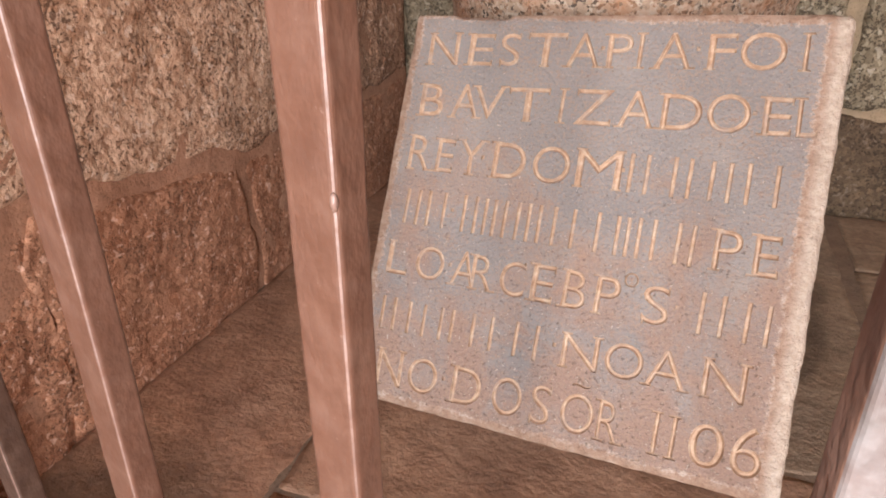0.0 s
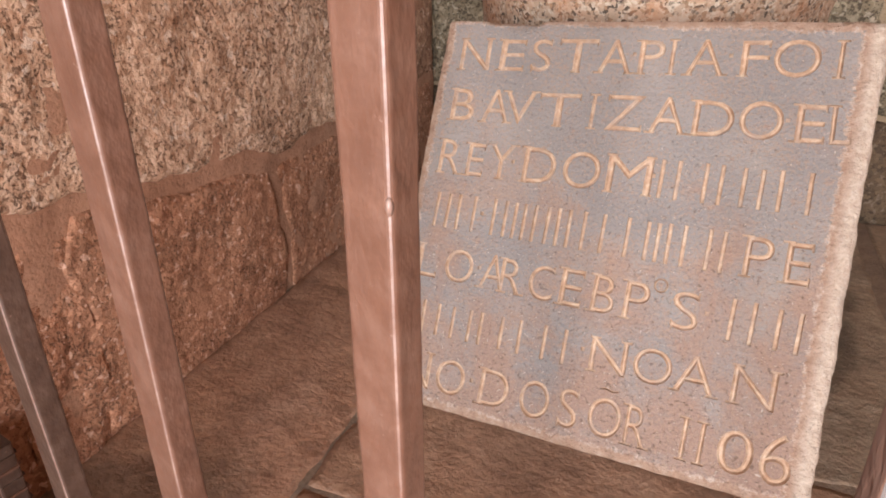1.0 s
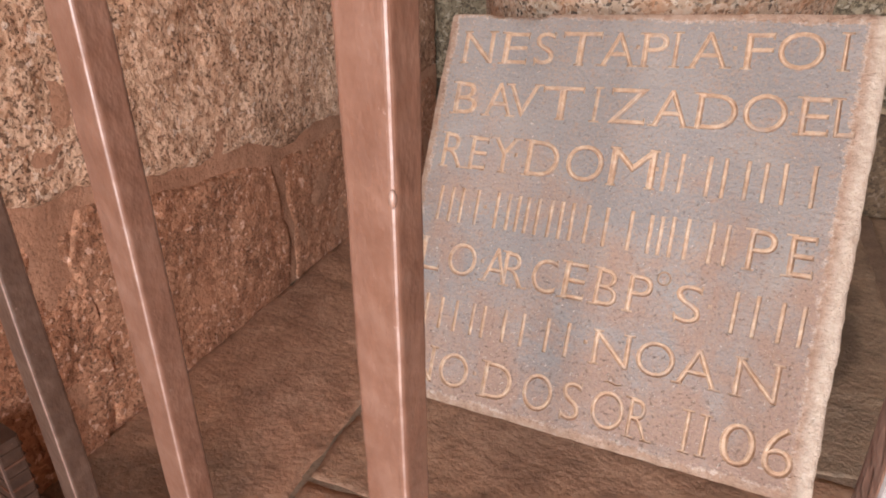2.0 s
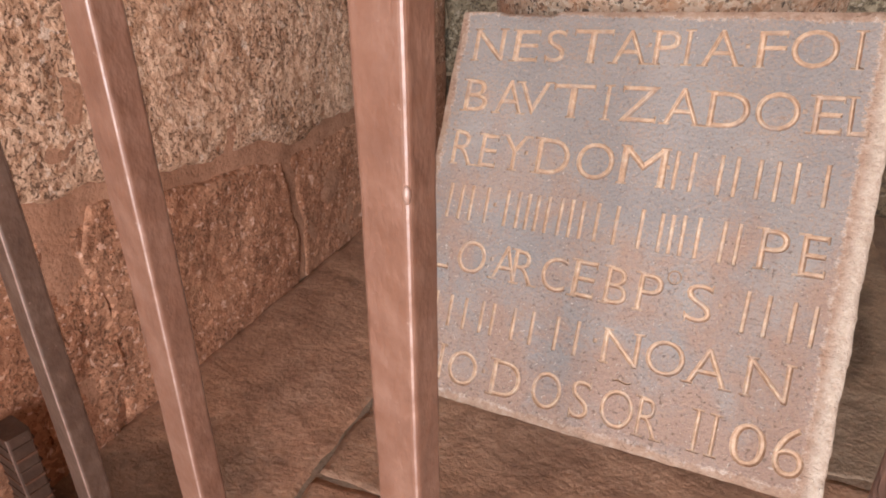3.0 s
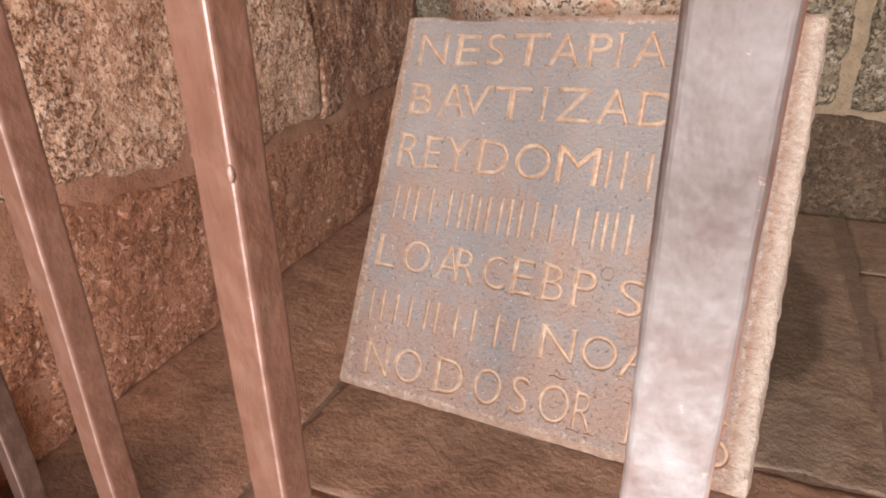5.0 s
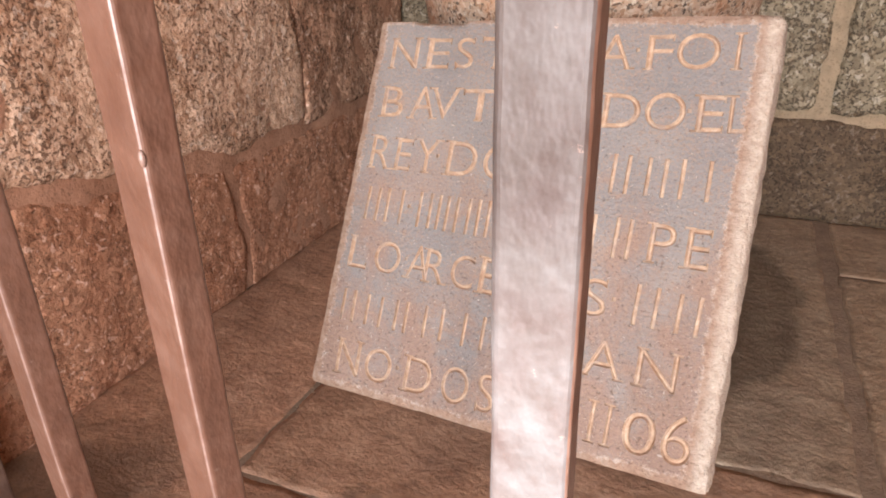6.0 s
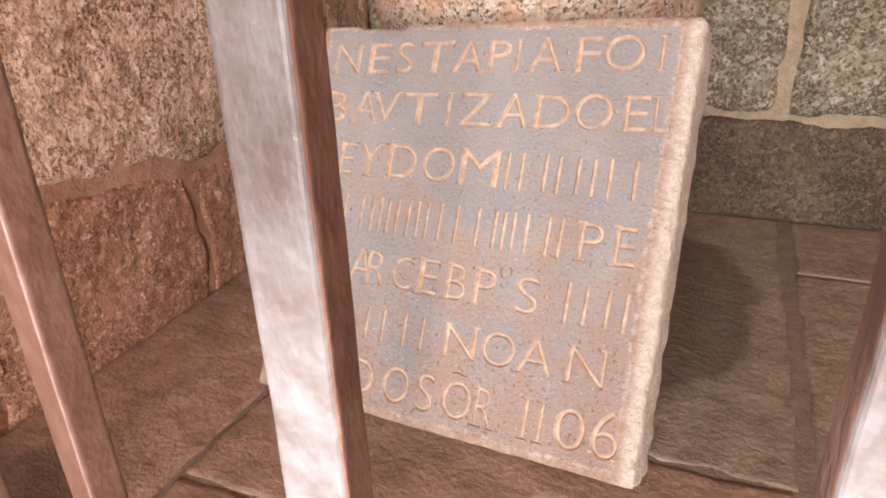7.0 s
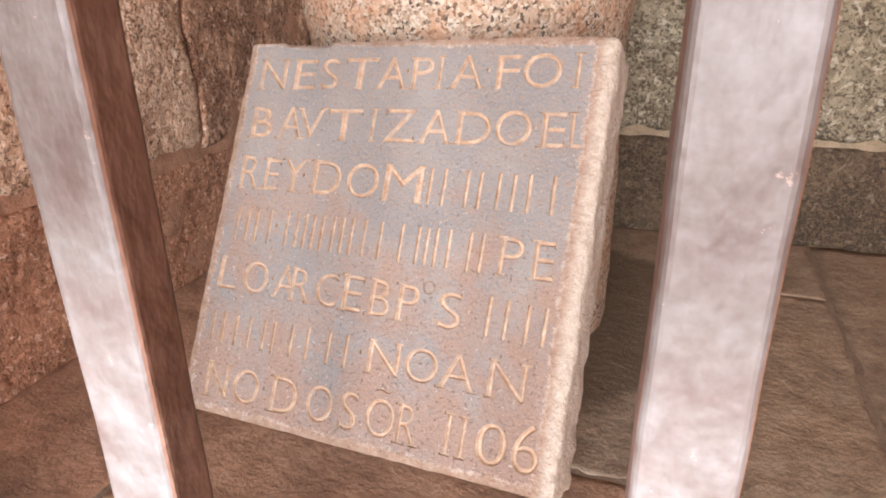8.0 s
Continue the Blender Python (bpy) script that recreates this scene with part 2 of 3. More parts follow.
def slab_stone():
    """Grey-blue dressed face with rust-coloured stains inside a raw pale rim; coordinates from the middle of the face."""
    n = Nodes("dressed_slab_face", 0.66, 0.35)
    sep = n.add("ShaderNodeSeparateXYZ", Vector=n.co)
    x, y, z = sep.outputs
    right = n.math("SUBTRACT", SLAB_W / 2 - 0.027, x)
    left = n.math("ADD", SLAB_W / 2 - 0.013, x)
    top = n.math("SUBTRACT", SLAB_H / 2 - 0.012, y)
    low = n.math("ADD", SLAB_H / 2 - 0.014, y)
    inner = n.math("MINIMUM", n.math("MINIMUM", right, left), n.math("MINIMUM", top, low))
    inner = n.math("MINIMUM", inner, n.math("ADD", z, 0.006))
    inner = n.math("ADD", inner, n.math("MULTIPLY_ADD", n.noise(230.0, 4.0, 0.7), 0.022, -0.011))
    inner = n.math("ADD", inner, n.math("MULTIPLY_ADD", n.noise(24.0, 4.0, 0.6), 0.016, -0.008))
    rim = n.ramp(n.math("MULTIPLY_ADD", inner, 60.0, 0.5), (0.45, 1.0), (0.55, 0.0))
    cloud = n.noise(7.0, 6.0, 0.62)
    face = n.ramp(cloud, (0.32, (0.206, 0.195, 0.199)), (0.55, (0.25, 0.233, 0.232)), (0.75, (0.303, 0.274, 0.259)))
    fade = n.math("MULTIPLY_ADD", y, -0.6, n.noise(11.0, 6.0, 0.68, None, 0.5))
    rust = n.ramp(fade, (0.47, 0.0), (0.66, 1.0))
    face = n.mix(n.math("MULTIPLY", rust, 0.74), face, (0.288, 0.182, 0.14))
    rust2 = n.ramp(n.noise(70.0, 5.0, 0.7), (0.58, 0.0), (0.66, 1.0))
    face = n.mix(n.math("MULTIPLY", rust2, 0.5), face, (0.33, 0.205, 0.15))
    speck = n.ramp(n.math("ADD", n.noise(240.0, 4.0, 0.7), n.math("MULTIPLY_ADD", n.noise(12.0, 4.0, 0.6), 0.3, -0.15)), (0.52, 0.0), (0.58, 1.0))
    face = n.mix(n.math("MULTIPLY", speck, 0.5), face, (0.34, 0.24, 0.185))
    pits = n.ramp(n.noise(300.0, 4.0, 0.65), (0.32, 0.6), (0.42, 1.0))
    face = n.mix(0.8, face, pits, "MULTIPLY")
    dots = n.ramp(n.math("MULTIPLY_ADD", y, -0.12, n.noise(160.0, 3.0, 0.6)), (0.64, 0.0), (0.68, 1.0))
    face = n.mix(n.math("MULTIPLY", dots, 0.5), face, (0.1, 0.075, 0.06))
    chalk = n.ramp(n.math("MULTIPLY_ADD", y, -0.1, n.noise(210.0, 3.0, 0.6, n.wobble(40.0, 0.03))), (0.655, 0.0), (0.69, 1.0))
    face = n.mix(n.math("MULTIPLY", chalk, 0.7), face, (0.52, 0.46, 0.42))
    pale = n.ramp(n.noise(42.0, 5.0, 0.75), (0.66, 0.0), (0.74, 1.0))
    face = n.mix(n.math("MULTIPLY", pale, 0.4), face, (0.4, 0.365, 0.355))
    raw = n.ramp(n.noise(60.0, 6.0, 0.7), (0.32, (0.25, 0.16, 0.118)), (0.5, (0.33, 0.225, 0.172)), (0.7, (0.42, 0.33, 0.275)))
    side = n.ramp(n.math("MULTIPLY_ADD", x, 60.0, -14.6), (0.3, 0.0), (0.9, 1.0))
    raw = n.mix(n.math("MULTIPLY", side, 0.65), raw, n.ramp(n.noise(95.0, 5.0, 0.7), (0.35, (0.4, 0.33, 0.275)), (0.65, (0.58, 0.525, 0.465))))
    col = n.mix(rim, face, raw)
    crust = n.ramp(n.math("MULTIPLY_ADD", inner, 60.0, 0.5), (0.3, 0.0), (0.42, 1.0), (0.52, 1.0), (0.66, 0.0))
    col = n.mix(n.math("MULTIPLY", crust, n.ramp(n.noise(90.0, 4.0, 0.7), (0.45, 0.0), (0.6, 0.8))), col, (0.5, 0.42, 0.37))
    h = n.math("ADD", n.math("MULTIPLY", n.noise(210.0, 5.0, 0.7), 1.1), n.math("MULTIPLY", n.noise(26.0, 4.0), 0.35))
    h = n.math("ADD", h, n.math("MULTIPLY", n.noise(75.0, 4.0, 0.6), 0.4))
    h = n.math("ADD", h, n.math("MULTIPLY", n.math("SUBTRACT", chalk, dots), 0.35))
    h = n.math("ADD", h, n.math("MULTIPLY", n.math("MULTIPLY", rim, n.math("SUBTRACT", n.noise(110.0, 4.0, 0.7), 0.5)), 1.5))
    return n.done(col, h, 0.003)


def groove_stain():
    n = Nodes("ochre_letter_groove", 0.7, 0.3)
    col = n.ramp(n.noise(85.0, 6.0, 0.7), (0.3, (0.305, 0.193, 0.13)), (0.5, (0.45, 0.312, 0.224)), (0.7, (0.56, 0.445, 0.35)))
    bare = n.ramp(n.noise(48.0, 5.0, 0.7), (0.5, 0.0), (0.66, 1.0))
    col = n.mix(n.math("MULTIPLY", bare, 0.65), col, (0.33, 0.268, 0.24))
    return n.done(col, n.math("ADD", n.noise(240.0, 5.0, 0.7), n.noise(110.0, 4.0)), 0.0018)


SLAB_FACE, GROOVE = slab_stone(), groove_stain()


# ---- mesh helpers ----
def mesh_object(name, bm, material, parent=None, label="", smooth=True):
    me = bpy.data.meshes.new(name)
    bm.to_mesh(me)
    bm.free()
    for p in me.polygons:
        p.use_smooth = smooth
    for m in material if isinstance(material, (list, tuple)) else [material]:
        me.materials.append(m)
    ob = new(name, me)
    if parent:
        ob.parent = parent
    return tagged(ob, label)


def part(name, bm, material, parent, label="", smooth=True):
    return mesh_object(name, bm, material, parent, label, smooth)


def box(bm, x0, x1, y0, y1, z0, z1):
    vs = [bm.verts.new((x, y, z)) for x in (x0, x1) for y in (y0, y1) for z in (z0, z1)]
    for f in ((0, 1, 3, 2), (4, 6, 7, 5), (0, 4, 5, 1), (2, 3, 7, 6), (0, 2, 6, 4), (1, 5, 7, 3)):
        bm.faces.new([vs[i] for i in f])


def block(place, s0, s1, z0, z1, step, bulge, rough, worn, seed, deep=0.05):
    """A rough stone seen from its face. place(s, z, out) gives the world point; the four bounds are numbers or functions."""
    bound = [b if callable(b) else (lambda v, b=b: b) for b in (s0, s1, z0, z1)]
    mid_s, mid_z = (bound[0](0.2) + bound[1](0.2)) / 2, (bound[2](0.5) + bound[3](0.5)) / 2
    ns = max(4, int((bound[1](mid_z) - bound[0](mid_z)) / step))
    nz = max(4, int((bound[3](mid_s) - bound[2](mid_s)) / step))
    bm, rows = bmesh.new(), []
    for j in range(-1, nz + 2):
        row = []
        for i in range(-1, ns + 2):
            u, v = min(max(i / ns, 0), 1), min(max(j / nz, 0), 1)
            s = bound[0](mid_z) + u * (bound[1](mid_z) - bound[0](mid_z))
            z = bound[2](s) + v * (bound[3](s) - bound[2](s))
            s = bound[0](z) + u * (bound[1](z) - bound[0](z))
            wide, high = bound[1](z) - bound[0](z), bound[3](s) - bound[2](s)
            edge = min(u * wide, (1 - u) * wide, v * high, (1 - v) * high)
            p = Vector((s * 1.0 + seed, z, seed * 0.37))
            wear = worn * (0.6 + 0.9 * abs(noise.noise(p * 14)))
            k = max(0.0, 1 - edge / max(wear, 1e-4))
            out = bulge - wear * 0.75 * k * k + rough * (noise.fractal(p * 9, 1.0, 2.1, 5) + 0.5 * noise.noise(p * 55) + 0.3 * noise.noise(p * 110))
            shift = 0.006 * noise.noise(p * 21)
            if i in (-1, ns + 1) or j in (-1, nz + 1):
                out = -deep
            row.append(bm.verts.new(place(s + shift * (edge < 0.02), z + shift * (edge < 0.02), out)))
        rows.append(row)
    for a, b in zip(rows, rows[1:]):
        for i in range(len(a) - 1):
            bm.faces.new((a[i], a[i + 1], b[i + 1], b[i]))
    bmesh.ops.recalc_face_normals(bm, faces=bm.faces)
    return bm


def sheet(place, s0, s1, z0, z1, step, rough, seed):
    """A wavy mortar bed."""
    ns, nz = int((s1 - s0) / step), int((z1 - z0) / step)
    bm = bmesh.new()
    rows = []
    for j in range(nz + 1):
        row = []
        for i in range(ns + 1):
            s, z = s0 + (s1 - s0) * i / ns, z0 + (z1 - z0) * j / nz
            p = Vector((s + seed, z, 1.7))
            row.append(bm.verts.new(place(s, z, rough * (noise.fractal(p * 12, 1.0, 2.0, 4)))))
        rows.append(row)
    for a, b in zip(rows, rows[1:]):
        for i in range(ns):
            bm.faces.new((a[i], a[i + 1], b[i + 1], b[i]))
    return bm


# ---- the room that closes the place ----
def shell(name, label, boxes, material):
    bm = bmesh.new()
    for b in boxes:
        box(bm, *b)
    ob = mesh_object(name, bm, material, smooth=False)
    return tagged(ob, label, "wall" if "wall" in name else name.split("_")[0], kind="structure")


wall_left = shell("wall_left", "rough granite block wall with rusty lower course", [(LEFT - 0.35, LEFT - 0.02, FRONT, BACK + 0.35, -0.1, CEIL)], MORTAR)
wall_back = shell("wall_back", "grey granite block wall with sandy mortar joints", [(LEFT - 0.02, RIGHT, BACK + 0.02, BACK + 0.35, -0.1, CEIL)], PALE_MORTAR)
wall_right = shell("wall_right", "plain stone wall", [(RIGHT, RIGHT + 0.3, FRONT, BACK + 0.35, -0.1, CEIL)], MORTAR)
# the slit over the doorway is made up to shape the sun
wall_front = shell("wall_front", "plain plastered wall with a doorway and an added sun slit", [
    (LEFT - 0.35, DOOR_X0, FRONT - 0.12, FRONT, -0.1, CEIL),
    (DOOR_X1, RIGHT + 0.3, FRONT - 0.12, FRONT, -0.1, CEIL),
    (DOOR_X0, DOOR_X1, FRONT - 0.12, FRONT, DOOR_TOP, SLIT_Z0),
    (SLIT_X1, DOOR_X1, FRONT - 0.12, FRONT, SLIT_Z0, SLIT_Z1),
    (DOOR_X0, DOOR_X1, FRONT - 0.12, FRONT, SLIT_Z1, CEIL)], LIME)
# out of view, added to hold door light off the grille's left end
wall_return = shell("wall_return", "unseen plain block keeping light off the left end of the grille", [(LEFT - 0.02, -0.475, -0.6, -0.2, -0.1, CEIL)], LIME)
ceiling = shell("ceiling", "plain pale ceiling", [(LEFT - 0.35, RIGHT + 0.3, FRONT - 0.3, BACK + 0.35, CEIL, CEIL + 0.2)], LIME)
floor = shell("floor", "worn brown flagstone floor", [(LEFT - 0.02, RIGHT, FRONT, BACK + 0.02, -0.12, 0.0002)], FLOOR_MORTAR)
floor["category"] = "floor"
ground = shell("ground", "pale sunlit paving outside the doorway", [(-60, 60, -120, FRONT, -0.14, -0.02)], LIME)
ground["category"] = "ground"


# ---- baptismal column behind the slab ----
def column():
    bm = bmesh.new()
    ring, rows, top = 96, [], 1.02
    for j in range(72):
        z = top * j / 71
        row = []
        for i in range(ring):
            a = math.tau * i / ring
            p = Vector((math.cos(a), math.sin(a), z * 3))
            flare = 0.012 * math.exp(-((z - 0.60) / 0.05) ** 2)
            r = COL_R + flare + 0.008 * max(0.0, min(1.0, (0.5 - z) / 0.2)) + 0.004 * noise.fractal(p * 3, 1.0, 2.0, 5) + 0.0015 * noise.noise(p * 22)
            row.append(bm.verts.new((COL_X + r * math.cos(a), COL_Y + r * math.sin(a), z - 0.004)))
        rows.append(row)
    for a, b in zip(rows, rows[1:]):
        for i in range(ring):
            bm.faces.new((a[i], a[(i + 1) % ring], b[(i + 1) % ring], b[i]))
    bm.faces.new(rows[-1])
    bm.faces.new(rows[0][::-1])
    return tagged(mesh_object("font_pedestal", bm, COLUMN), "round pale granite font pedestal with orange and black lichen", "font pedestal")


column()


# ---- the inscribed slab ----
YAW, LEAN = radians(-6.563), radians(30.2465)
SU = Vector((math.cos(YAW), math.sin(YAW), 0))
SV = Vector((-math.sin(YAW) * math.sin(LEAN), math.cos(YAW) * math.sin(LEAN), math.cos(LEAN)))
SN = SU.cross(SV)
ROLL, MID_U, MID_V = radians(2.6), -0.132, 0.3735
SLAB_AT = Vector((0, 0.56876 / math.cos(YAW), 0)) + SU * MID_U + SV * MID_V
SLAB_POSE = Matrix.Translation(SLAB_AT) @ Matrix((SU, SV, SN)).transposed().to_4x4() @ Matrix.Rotation(ROLL, 4, "Z")


def slab_body():
    """A worn, hand-cut block: rounded box whose edge radius changes along the rim."""
    nx, ny, nz = 76, 76, 16
    bm, seen = bmesh.new(), {}

    def vert(i, j, k):
        if (i, j, k) in seen:
            return seen[i, j, k]
        p = Vector(((i / nx - 0.5) * SLAB_W, (j / ny - 0.5) * SLAB_H, -SLAB_T * (1 - k / nz)))
        q = Vector((p.x * 1.0, p.y, p.z)) * 11
        n1 = noise.fractal(q, 1.0, 2.1, 5)
        chip = max(0.0, noise.noise(p * 33 + Vector((5, 2, 8))))
        on_right = max(0.0, min(1.0, (p.x - 0.2) / 0.06))
        r = 0.006 + 0.003 * n1 + 0.003 * chip + 0.004 * on_right * (1 + 1.2 * chip)
        if p.y > 0.25 and -0.21 < p.x < -0.13:
            r += 0.010
        if p.y < -0.25:
            r = 0.0055 + 0.0015 * n1
        r = max(0.004, r)
        half = Vector((SLAB_W / 2, SLAB_H / 2, SLAB_T / 2))
        c = Vector((p.x, p.y, p.z + SLAB_T / 2))
        core = Vector([max(-h + r, min(h - r, v)) for v, h in zip(c, half)])
        d = c - core
        if d.length > 1e-6:
            c = core + d.normalized() * min(r, d.length)
        c.z -= SLAB_T / 2
        # rough sides and back, almost flat face
        depth = min(1.0, max(0.0, -c.z / 0.012))
        side = (0.0022 + 0.0012 * on_right) * (noise.fractal(p * 38 + Vector((3, 1, 7)), 1.0, 2.1, 4)) * depth
        if abs(c.x) > SLAB_W / 2 - 0.006:
            c.x += side * (1 if c.x > 0 else -1)
        if abs(c.y) > SLAB_H / 2 - 0.006:
            c.y += side * (1 if c.y > 0 else -1)
        c.z += 0.0007 * noise.noise(p * 16) + 0.0004 * noise.noise(p * 60)
        # the top left corner is a little low
        c.y += 0.002 - 0.008 * max(0.0, 0.5 - c.x / SLAB_W) * max(0.0, 0.5 + c.y / SLAB_H)
        # a rough heel behind carries the slab, clear of its right end
        low = max(0.0, 1 - (c.y + SLAB_H / 2) / 0.05) * max(0.0, -c.z / SLAB_T - 0.8) / 0.2
        heel = low * max(0.0, min(1.0, (0.2 - c.x) / 0.08)) * (0.047 + 0.021 * (c.x / SLAB_W))
        c.y -= heel * 0.577
        c.z -= heel
        seen[i, j, k] = bm.verts.new(c)
        return seen[i, j, k]

    def quad(*ks):
        bm.faces.new([vert(*k) for k in ks])

    for i in range(nx):
        for j in range(ny):
            quad((i, j, nz), (i + 1, j, nz), (i + 1, j + 1, nz), (i, j + 1, nz))
            quad((i, j, 0), (i, j + 1, 0), (i + 1, j + 1, 0), (i + 1, j, 0))
    for k in range(nz):
        for i in range(nx):
            quad((i, 0, k), (i + 1, 0, k), (i + 1, 0, k + 1), (i, 0, k + 1))
            quad((i, ny, k), (i, ny, k + 1), (i + 1, ny, k + 1), (i + 1, ny, k))
        for j in range(ny):
            quad((0, j, k), (0, j, k + 1), (0, j + 1, k + 1), (0, j + 1, k))
            quad((nx, j, k), (nx, j + 1, k), (nx, j + 1, k + 1), (nx, j, k + 1))
    return bm


# Rows of the inscription: two ends of the foot line, letter height, then each sign with its left and right edge (millimetres).
# "#" is a name, cut as plain upright bars; "." is a mid dot.
LINES = [
    ((-0.377, 0.558), (0.082, 0.590), 0.045, "N -382 -336  E -323 -286  S -278 -249  T -241 -188  A -187 -143  . -144 -139  P -136 -104  I -100 -91  A -79 -34  . -31 -26  F -18 14  O 17 67  I 81 90"),
    ((-0.371, 0.486), (0.100, 0.516), 0.046, "B -378 -342  A -331 -290  V -300 -254  T -251 -194  I -183 -173  Z -162 -113  A -107 -63  D -56 -9  O -5 43  . 45 49  E 55 86  L 90 112"),
    ((-0.374, 0.410), (0.072, 0.433), 0.048, "R -378 -344  E -336 -310  Y -304 -266  . -271 -266  D -254 -208  O -200 -150  M -143 -86  . -88 -83  # -82 -51  # -31 -3  # 10 41  # 46 94"),
    ((-0.353, 0.336), (0.098, 0.355), 0.048, "# -369 -341  # -337 -300  . -297 -293  # -283 -256  # -252 -231  # -226 -198  # -193 -170  # -160 -150  # -140 -91  # -80 -60  # -56 -28  # -11 15  P 33 64  E 76 103"),
    ((-0.363, 0.264), (0.102, 0.280), 0.047, "L -375 -342  O -332 -289  . -283 -279  A -279 -243  R -250 -218  C -210 -176  E -168 -138  B -127 -98  P -87 -57  o -56 -39  S -31 1  . 6 10  # 28 64  # 77 111"),
    ((-0.364, 0.188), (0.099, 0.212), 0.044, "# -369 -340  # -330 -294  # -281 -255  # -238 -197  # -180 -137  . -124 -120  N -112 -66  O -60 -14  A -12 35  N 50 97"),
    ((-0.348, 0.114), (0.128, 0.136), 0.049, "N -354 -315  O -307 -263  . -257 -253  D -243 -201  O -187 -147  S -136 -110  ~ -98 -57  R -53 -26  1 9 19  1 28 38  0 50 89  6 94 129"),
]
# where serifs sit: share of the letter's width, at the foot and at the head
SERIFS = {"N": ((0.08,), (0.1, 0.92)), "T": ((0.5,), ()), "A": ((0.06, 0.94), ()), "P": ((0.12,), (0.04,)), "I": ((0.5,), (0.5,)), "F": ((0.12,), ()),
          "V": ((), (0.06, 0.94)), "R": ((0.12, 0.92), (0.04,)), "Y": ((0.5,), (0.06, 0.94)), "M": ((0.08, 0.92), (0.08, 0.92)), "L": ((), (0.12,)),
          "1": ((0.5,), (0.4,)), "E": ((0.05,), (0.05,)), "B": ((0.04,), (0.04,)), "D": ((0.04,), (0.04,))}
# ends of arms with an upright serif: share of the width, and 1 at the head or 0 at the foot
ARMS = {"T": ((0.03, 1), (0.97, 1)), "E": ((0.95, 1), (0.95, 0)), "F": ((0.95, 1),), "L": ((0.95, 0),), "Z": ((0.05, 1), (0.95, 0)), "S": ((0.9, 1), (0.1, 0)), "C": ((0.92, 1),)}
CUT = 0.0042


def glyph(sign, x0, x1, y0, y1):
    """One letter of the built-in font, fitted to its box, as a closed prism."""
    cu = bpy.data.curves.new("letter", "FONT")
    cu.body, cu.extrude, cu.resolution_u, cu.offset, cu.bevel_depth, cu.bevel_resolution = sign, 0.3, 5, -0.03, 0.036, 0
    ob = bpy.data.objects.new("letter", cu)
    me = ob.to_mesh()
    co = np.zeros(len(me.vertices) * 3)
    me.vertices.foreach_get("co", co)
    co = co.reshape(-1, 3)
    lo, hi = co.min(0), co.max(0)
    size = np.maximum(hi - lo, 1e-5)
    # widest at the surface, narrowing to the bottom of the cut
    level = np.where(co[:, 2] < -0.31, -CUT, np.where(co[:, 2] < 0, 0.0012, 0.004))
    co = (co - lo) / size * (x1 - x0, y1 - y0, 0) + (x0, y0, 0)
    co[:, 2] = level
    faces = [tuple(p.vertices) for p in me.polygons]
    ob.to_mesh_clear()
    bpy.data.objects.remove(ob)
    bpy.data.curves.remove(cu)
    return co, faces


